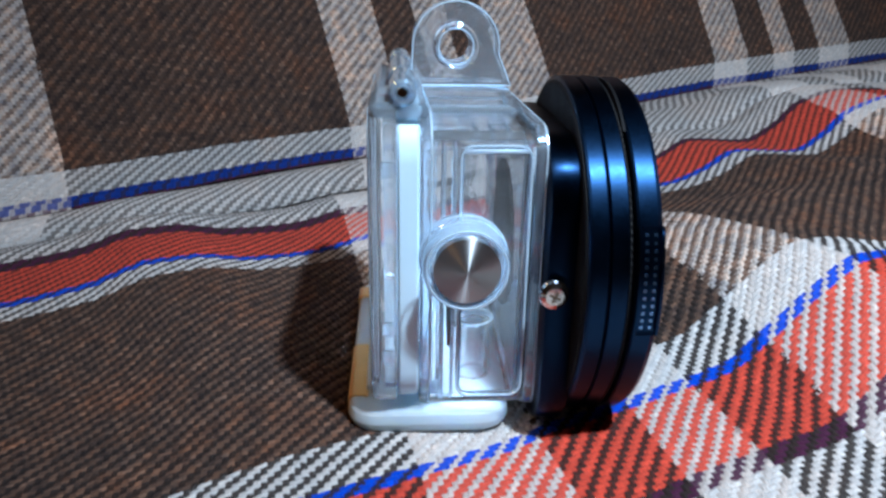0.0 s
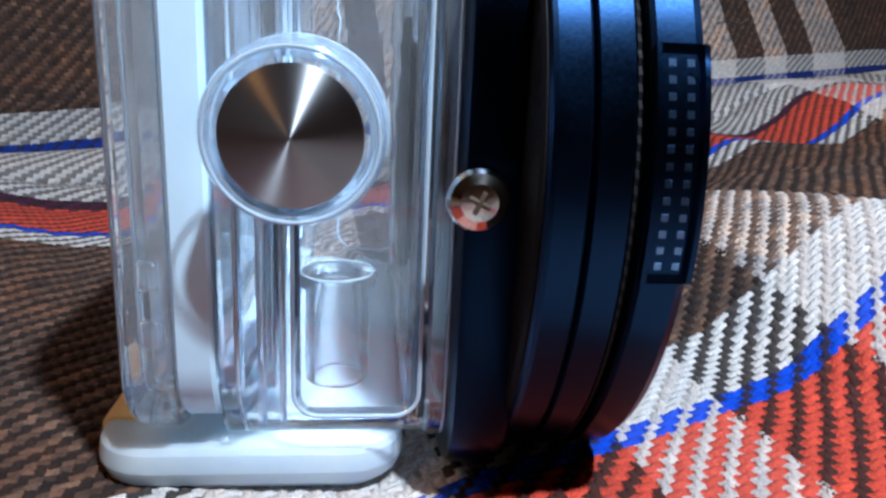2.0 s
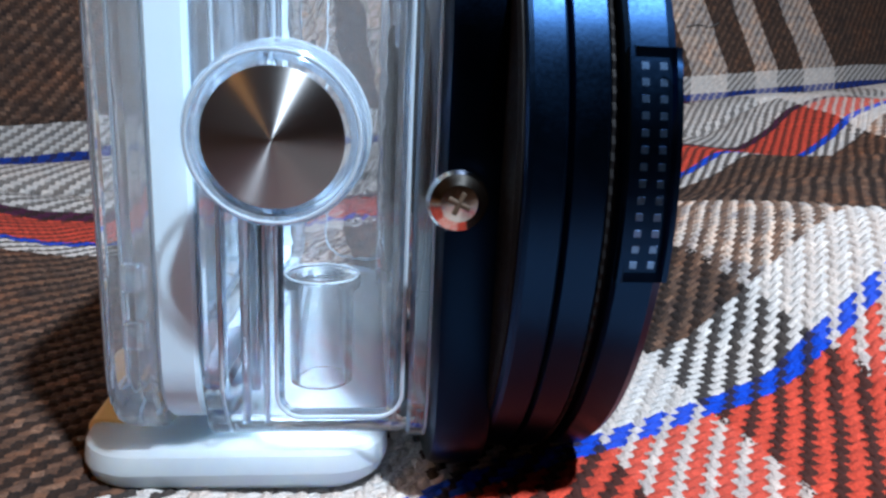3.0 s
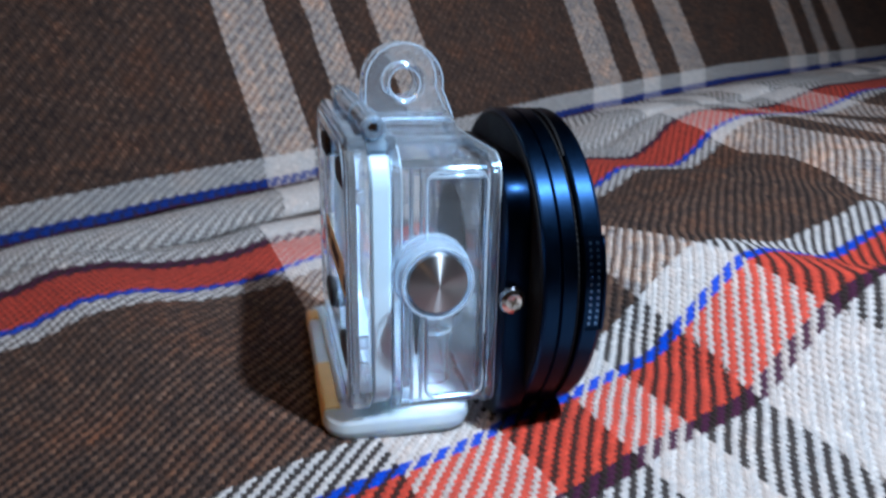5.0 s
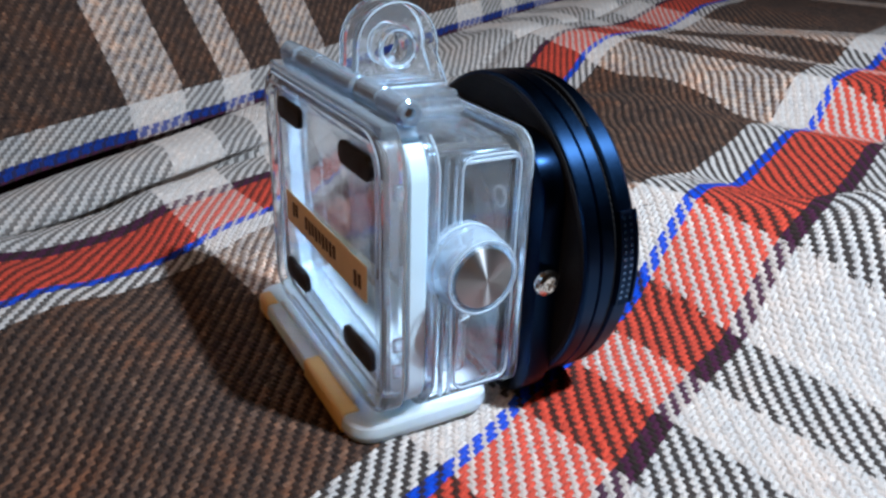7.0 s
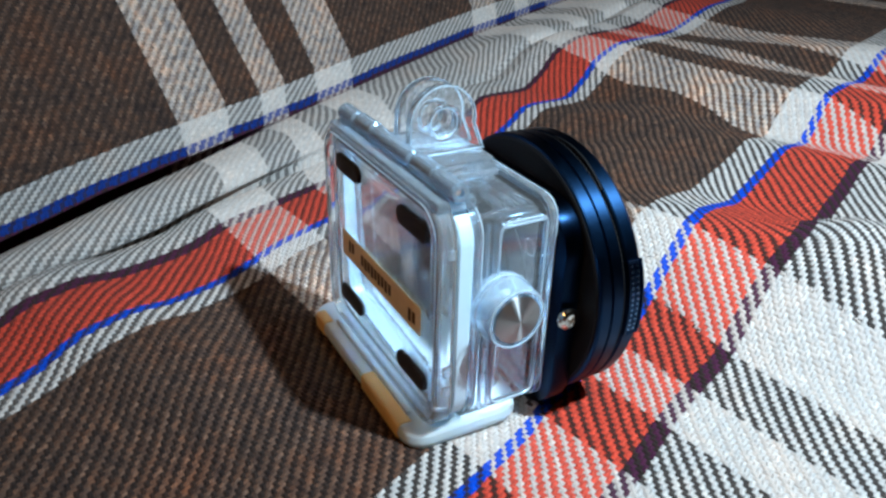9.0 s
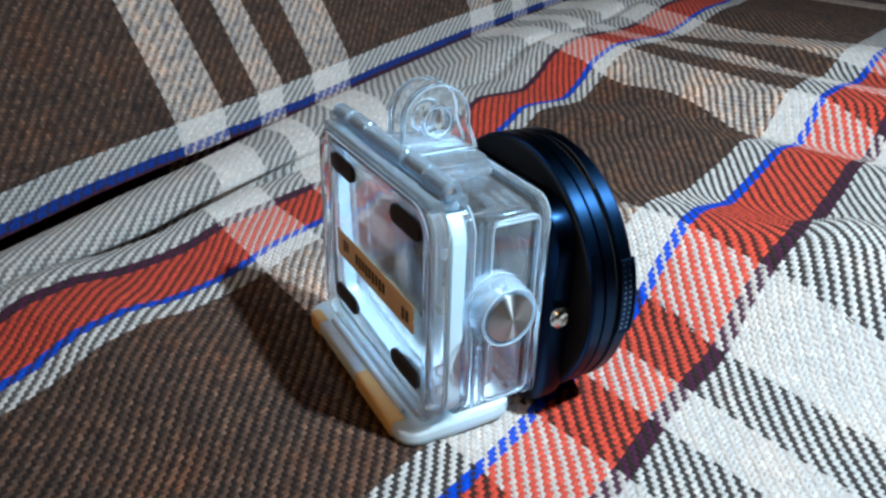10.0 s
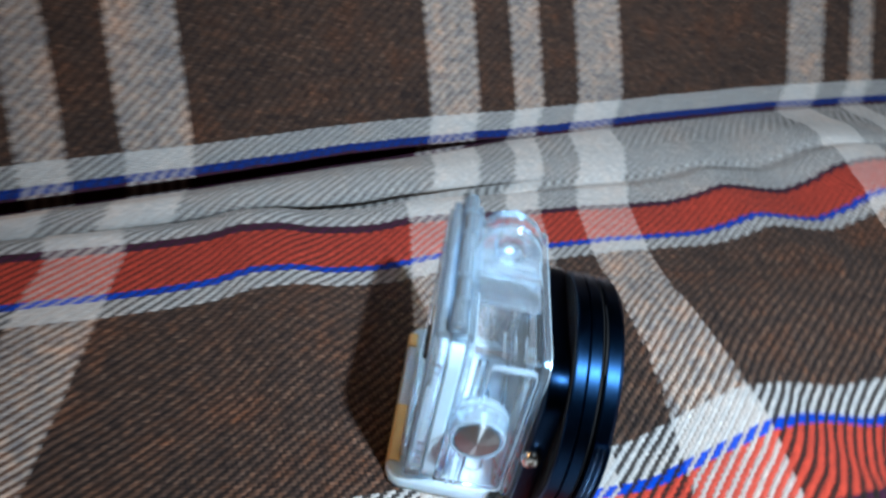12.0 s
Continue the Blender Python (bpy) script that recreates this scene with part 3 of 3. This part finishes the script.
# side: button in its collar, ribs and a raised frame
BX, BZ = 0.0102, 0.0366
button = part("button", loft(bmesh.new(), [(p, circle(BX, BZ, r, 72)) for p, r in ((0.0022, 0.0066), (0.0022, 0.0084), (-0.0010, 0.0084), (-0.0014, 0.0080), (-0.0052, 0.0080), (-0.0060, 0.0077), (-0.0064, 0.0071), (-0.0062, 0.0066))], "y", ring=True), M_CLOUD, case, "clouded clear button collar")
part("button_cap", loft(bmesh.new(), [(p, circle(0, 0, r, 96)) for p, r in ((0.0064, 0.0055), (0.0016, 0.0061), (0.0012, 0.0061), (0.0011, 0.0058), (0.00045, 0.0026), (0.0001, 0.0008), (0.00005, 0.0003))], "y"), M_CAP, button, "spun aluminium button cap", at=(BX, -0.0078, BZ))
part("button_stem", turned([(0.0022, 0.0020), (0.0130, 0.0020)], BX, BZ, "y", 24), M_STEEL, button)
for x, w in ((0.0058, 0.0009), (0.0080, 0.0007)):
    part("side_rib", slab(0.0058, 0.0586, x, x + w, 0.0012, 0.0022, 0.0003, 0.0002, "z"), M_RIM, case)
part("window_frame", loft(bmesh.new(), [(p, rounded(0.0092 + d, 0.0226 - d, 0.0064 + d, 0.0580 - d, 0.0024 - d)) for p, d in ((0.0021, 0.0009), (0.0014, 0.0006), (0.0012, 0.0004), (0.0014, 0.0001), (0.0021, 0.0))], "y", ring=True), M_RIM, case)
for x in (0.0120, 0.0150, 0.0180):
    part("top_rib", slab(x, x + 0.0006, 0.0030, 0.0120, 0.0594, 0.0606, 0.0002, 0.0001), M_RIM, case)
# thin pale lines along the edges, painting in the glints of clear plastic
def bead(name, points, r, parent, material=M_GLINT, n=8):
    """A thin round line along a closed run of points."""
    bm = bmesh.new()
    k = len(points)
    rows = []
    for i, p in enumerate(points):
        way = (Vector(points[(i + 1) % k]) - Vector(points[i - 1])).to_track_quat("Z", "Y").to_matrix()
        rows.append([bm.verts.new(Vector(p) + way @ Vector((r * math.cos(2 * math.pi * j / n), r * math.sin(2 * math.pi * j / n), 0))) for j in range(n)])
    for i in range(k):
        lo, hi = rows[i], rows[(i + 1) % k]
        turn = min(range(n), key=lambda m: (hi[m].co - lo[0].co).length)
        for j in range(n):
            bm.faces.new((lo[j], lo[(j + 1) % n], hi[(j + 1 + turn) % n], hi[(j + turn) % n]))
    return part(name, bm, material, parent)


bead("window_glint", [(x, 0.0013, z) for x, z in rounded(0.0094, 0.0224, 0.0066, 0.0577, 0.0026)], 0.00022, case)
bead("window_glint", [(x, 0.0668, z) for x, z in rounded(0.0094, 0.0224, 0.0066, 0.0577, 0.0040)], 0.00022, case)
part("window_bar_glint", slab(0.0102, 0.0218, 0.0012, 0.0020, 0.0563, 0.0571, 0.0003, 0.0001), M_GLINT, case)
bead("boss", [(0.0212, 0.0070 + y, 0.0470 + z) for y, z in circle(0, 0, 0.0021, 28)], 0.00030, case, M_RIM)
for z in (0.0145, 0.0205, 0.0520):
    part("door_hook", slab(-0.0052, -0.0032, -0.0002, 0.0014, z, z + 0.0030, 0.0005, 0.0003), M_RIM, door)
bead("flange_glint", [(0.0251, y, z) for y, z in rounded(0.0012, 0.0678, 0.0024, 0.0608, 0.0056)], 0.00018, case)
bead("flange_glint", [(0.0040, y, z) for y, z in rounded(0.0003, 0.0690, 0.0042, 0.0628, 0.0078)], 0.00022, case)
bead("door_glint", [(-0.0074, y, z) for y, z in rounded(0.0013, 0.0677, 0.0043, 0.0632, 0.0072)], 0.00022, door)
bead("door_glint", [(-0.0062, y, z) for y, z in rounded(0.0046, 0.0644, 0.0076, 0.0599, 0.0042)], 0.00018, door)
bead("collar_glint", [(BX + x, -0.0063, BZ + z) for x, z in circle(0, 0, 0.0074, 48)], 0.00018, button)
bead("collar_glint", [(BX + x, 0.0004, BZ + z) for x, z in circle(0, 0, 0.0083, 48)], 0.00020, button)
for y in (0.0306, 0.0401):
    bead("hole_glint", [(0.0104 + x, y, 0.0726 + z) for x, z in circle(0, 0, 0.0037, 40)], 0.00013, case)
for y in (0.0307, 0.0400):
    bead("finger_glint", [(x, y, z) for x, z in finger_outline(r=0.0091)], 0.00014, case)
# inside: a post and ribs that hold the camera
part("inner_post", loft(bmesh.new(), [(z, circle(0.0132, 0.0120, q, 40)) for z, q in ((0.0068, 0.0028), (0.0068, 0.0038), (0.0178, 0.0037), (0.0182, 0.0045), (0.0192, 0.0045), (0.0195, 0.0042), (0.0195, 0.0030), (0.0192, 0.0028))], "z", ring=True), M_CLEAR, case, "clear hollow post with a flared rim")
# pale line in place of the glint on the post's rim
bead("post_rim_glint", [(0.0132 + x, 0.0120 + y, 0.0195) for x, y in circle(0, 0, 0.0042, 40)], 0.00014, case)
part("spring_strip", loft(bmesh.new(), [(z, rounded(0.0078 - w, 0.0078 + w, 0.0046, 0.0050, 0.00015)) for z, w in ((0.0165, 0.0001), (0.0168, 0.0003), (0.0240, 0.0006), (0.0290, 0.0006), (0.0292, 0.0004))], "z"), M_MATT, case, "thin dark spring strip")
part("inner_rib", slab(0.0068, 0.0270, 0.0052, 0.0066, 0.0080, 0.0180, 0.0004, 0.0002, "z"), M_RIM, case)
part("inner_rib", slab(0.0068, 0.0585, 0.0200, 0.0212, 0.0500, 0.0640, 0.0004, 0.0002, "z"), M_RIM, case)

# latch under the case
latch = part("latch", loft(bmesh.new(), [(z, rounded(-0.0128 + d, 0.0214 - d, 0.0024 + d, 0.0740 - d, max(0.0065 - d, 0.001))) for z, d in
             ((-0.0048, 0.0078), (-0.0046, 0.0050), (-0.0038, 0.0022), (-0.0024, 0.0006), (-0.0008, 0.0), (0.0012, 0.0003), (0.0018, 0.0008), (0.0020, 0.0016), (0.0019, 0.0028), (0.0018, 0.0040))], "z"), M_FROST, case, "frosted white plastic latch")
# amber pieces added in place of the lamp's warm reflection on the latch
for y0, y1, x1 in ((0.0095, 0.0330, -0.0084), (0.0620, 0.0690, -0.0092)):
    part("lamplight_patch", slab(y0, y1, -0.0129, x1, -0.0030, 0.0024, 0.0012, 0.0004, "y"), M_AMBER, latch, "amber patch for warm lamplight on the latch")
part("latch_step", slab(0.0120, 0.0610, -0.0090, -0.0076, 0.0012, 0.0032, 0.0005, 0.0003, "y"), M_FROST, latch)

# ---- lens adapter ----
CY, CZ = 0.0250, 0.0312
adapter = root("lens_adapter", (0.036, CY, CZ - 0.036), "black metal lens adapter ring clamped to the front of the case", "lens adapter")
adapter_inv = Matrix.Translation((-0.036, -CY, -(CZ - 0.036)))


def apart(name, bm, mat, parent, label="", at=None):
    if parent is adapter and at is None:
        bm.transform(adapter_inv)
    return part(name, bm, mat, parent, label, at)


apart("bracket", slab(0.0254, 0.0316, -0.0030, 0.0580, -0.0020, 0.0590, 0.0130, 0.0010), M_NECK, adapter, "matt black clamp bracket")
apart("back_cover", turned([(0.0308, 0.0200), (0.0308, 0.0346), (0.0311, 0.0352), (0.0316, 0.0352)], CY, CZ), M_MATT, adapter, "matt black rear cover")
apart("backing_ring", turned([(0.0313, 0.0300), (0.0313, 0.0354), (0.0315, 0.0359), (0.0319, 0.0361), (0.0346, 0.0361), (0.0349, 0.0357), (0.0350, 0.0300)], CY, CZ), M_BLACK, adapter, "satin black ring")
apart("middle_ring", turned([(0.0350, 0.0300), (0.0352, 0.0355), (0.0354, 0.0361), (0.0383, 0.0361), (0.0385, 0.0358), (0.0386, 0.0300)], CY, CZ), M_BLACK, adapter)
apart("toothed_ring", loft(bmesh.new(), [(p, [(CY + (r + 0.00018 * (i % 2)) * math.cos(2 * math.pi * i / 320), CZ + (r + 0.00018 * (i % 2)) * math.sin(2 * math.pi * i / 320)) for i in range(320)]) for p, r in ((0.0386, 0.0345), (0.0386, 0.0358), (0.0389, 0.0358), (0.0390, 0.0345))]), M_MATT, adapter)
apart("gap_ring", turned([(0.0390, 0.0300), (0.0390, 0.0338), (0.0400, 0.0338), (0.0400, 0.0300)], CY, CZ), M_MATT, adapter)
apart("front_ring", turned([(0.0400, 0.0300), (0.0400, 0.0353), (0.0403, 0.0359), (0.0436, 0.0359), (0.0446, 0.0352), (0.0448, 0.0340), (0.0440, 0.0335), (0.0404, 0.0325), (0.0402, 0.0200)], CY, CZ), M_BLACK, adapter)
apart("front_glass", turned([(0.0405, 0.0320), (0.0408, 0.0320), (0.0412, 0.0200), (0.0414, 0.0020)], CY, CZ), M_GLASS, adapter, "dark lens glass")
part("lens_port", turned([(0.0212, 0.0040), (0.0211, 0.0162), (0.0213, 0.0168), (0.0217, 0.0168), (0.0217, 0.0040)], CY + 0.008, CZ, "x", 72), M_MATT, case, "dark round lens port")
apart("lens_tube", turned([(0.0240, 0.0175), (0.0250, 0.0200), (0.0310, 0.0200)], CY + 0.008, CZ, "x", 64), M_MATT, adapter, "dark lens port")


def grip():
    """A curved strip let into the front ring, with a raised rim."""
    bm = bmesh.new()
    a0, a1 = radians(156.5), radians(189)
    prof = [(0.0401, 0.0352), (0.0401, 0.03625), (0.0405, 0.03625), (0.0407, 0.0356), (0.0440, 0.0356), (0.0442, 0.03625), (0.0447, 0.0362), (0.0447, 0.0352)]
    rows = []
    for i in range(13):
        a = a0 + (a1 - a0) * i / 12
        lift = 0.0006 if i in (0, 12) else 0.0
        rows.append([bm.verts.new((x, CY + (max(r, 0.0362) if lift and r > 0.0353 else r) * math.cos(a), CZ + (max(r, 0.0362) if lift and r > 0.0353 else r) * math.sin(a))) for x, r in prof])
    for lo, hi in zip(rows, rows[1:]):
        for i in range(len(prof)):
            bm.faces.new((lo[i], lo[(i + 1) % len(prof)], hi[(i + 1) % len(prof)], hi[i]))
    bm.faces.new(rows[0])
    bm.faces.new(rows[-1])
    return bm


def fin():
    """A thin curved plate that stands a little proud between the rings."""
    bm = bmesh.new()
    rows = []
    for i in range(13):
        a = radians(93 + 34 * i / 12)
        top = 0.0362 + 0.0008 * math.sin(math.pi * i / 12)
        rows.append([bm.verts.new((x, CY + q * math.cos(a), CZ + q * math.sin(a))) for x, q in ((0.0391, 0.0330), (0.0391, top), (0.0396, top), (0.0396, 0.0330))])
    for lo, hi in zip(rows, rows[1:]):
        for i in range(4):
            bm.faces.new((lo[i], lo[(i + 1) % 4], hi[(i + 1) % 4], hi[i]))
    bm.faces.new(rows[0])
    bm.faces.new(rows[-1])
    return bm


apart("fin", fin(), M_MATT, adapter, "thin black fin between the rings")
strip = apart("grip_strip", grip(), M_BLACK, adapter, "knurled grip strip with shiny studs")
stud_mesh = None
for i in range(13):
    a = radians(159.0 + 2.3 * i)
    for x in (0.0415, 0.0431):
        at = (x - 0.036, 0.0356 * math.cos(a), 0.0356 * math.sin(a) + 0.036)
        if stud_mesh is None:
            bm = bmesh.new()
            bmesh.ops.create_cone(bm, cap_ends=True, segments=4, radius1=0.00098, radius2=0.00045, depth=0.0006)
            stud = part("stud", bm, M_STUD, strip, smooth=False)
            stud_mesh = stud.data
        else:
            stud = new("stud", stud_mesh)
            stud.parent = strip
        stud.matrix_basis = Matrix.Translation(at) @ Euler((a - math.pi / 2, 0, 0)).to_matrix().to_4x4() @ Euler((0, 0, radians(45))).to_matrix().to_4x4()

screw = apart("screw", turned([(-0.0030, 0.0013), (-0.0045, 0.0013), (-0.0044, 0.0028), (-0.0050, 0.0029), (-0.0057, 0.0026), (-0.0062, 0.0017), (-0.0063, 0.0004)], 0.0265, 0.0313, "y", 40), M_STEEL, adapter, "bright steel crosshead screw")
for turn in (25, 115):
    bm = slab(-0.0011, 0.0011, -0.0003, 0.0003, -0.00025, 0.00025, 0.0001, 0.00005)
    bm.transform(Matrix.Translation((0.0265 - 0.036, -0.0062 - CY, 0.0313 - CZ + 0.036)) @ Euler((0, radians(turn), 0)).to_matrix().to_4x4())
    part("slot", bm, M_INK, screw)

# thin clear parts let the lamp's light through
for ob in case.children_recursive:
    if ob.data.materials[0] in (M_CLEAR, M_LIP, M_RIM) or ob is button:
        ob.visible_shadow = False

# ---- lint on the blanket ----
def fibre(points, r, n=6):
    """A thin thread through points."""
    bm = bmesh.new()
    rows = []
    for p, q in zip(points, points[1:] + points[-1:]):
        d = (Vector(q) - Vector(p)) if q != p else (Vector(points[-1]) - Vector(points[-2]))
        m = d.to_track_quat("Z", "Y").to_matrix()
        rows.append([bm.verts.new(Vector(p) + m @ Vector((r * math.cos(2 * math.pi * i / n), r * math.sin(2 * math.pi * i / n), 0))) for i in range(n)])
    for lo, hi in zip(rows, rows[1:]):
        for i in range(n):
            bm.faces.new((lo[i], lo[(i + 1) % n], hi[(i + 1) % n], hi[i]))
    bm.faces.new(rows[0])
    bm.faces.new(rows[-1])
    return bm


def lint(x, y, z, size, turn, r=0.0004):
    c, si = math.cos(radians(turn)), math.sin(radians(turn))
    pts = [(x + c * k * size + si * 0.12 * size * math.sin(5 * k), y + si * k * size, z + 0.15 * size * math.cos(3 * k)) for k in (-0.5, -0.3, -0.1, 0.1, 0.3, 0.5)]
    tagged(part("lint_speck", fibre(pts, r), M_LINT), "dark speck of lint caught in the blanket", "lint", "lint specks")


for x, y, z, size, turn in ((-0.0906, 0.0403, -0.0070, 0.009, 10), (-0.0849, 0.1997, 0.0425, 0.0018, 70), (-0.0632, 0.2047, 0.0385, 0.0022, 40),
                            (-0.0601, 0.0542, -0.0030, 0.0020, 100), (-0.074, 0.080, -0.004, 0.003, 150), (-0.130, 0.170, 0.052, 0.006, 170)):
    lint(x, y, z, size, turn)
tagged(part("loose_hair", fibre([(0.0438, -0.0106, 0.0472), (0.0446, -0.0110, 0.0474), (0.0455, -0.0112, 0.0472), (0.0462, -0.0112, 0.0476)], 0.00008), M_LINT), "short dark hair stuck to the adapter ring", "hair")
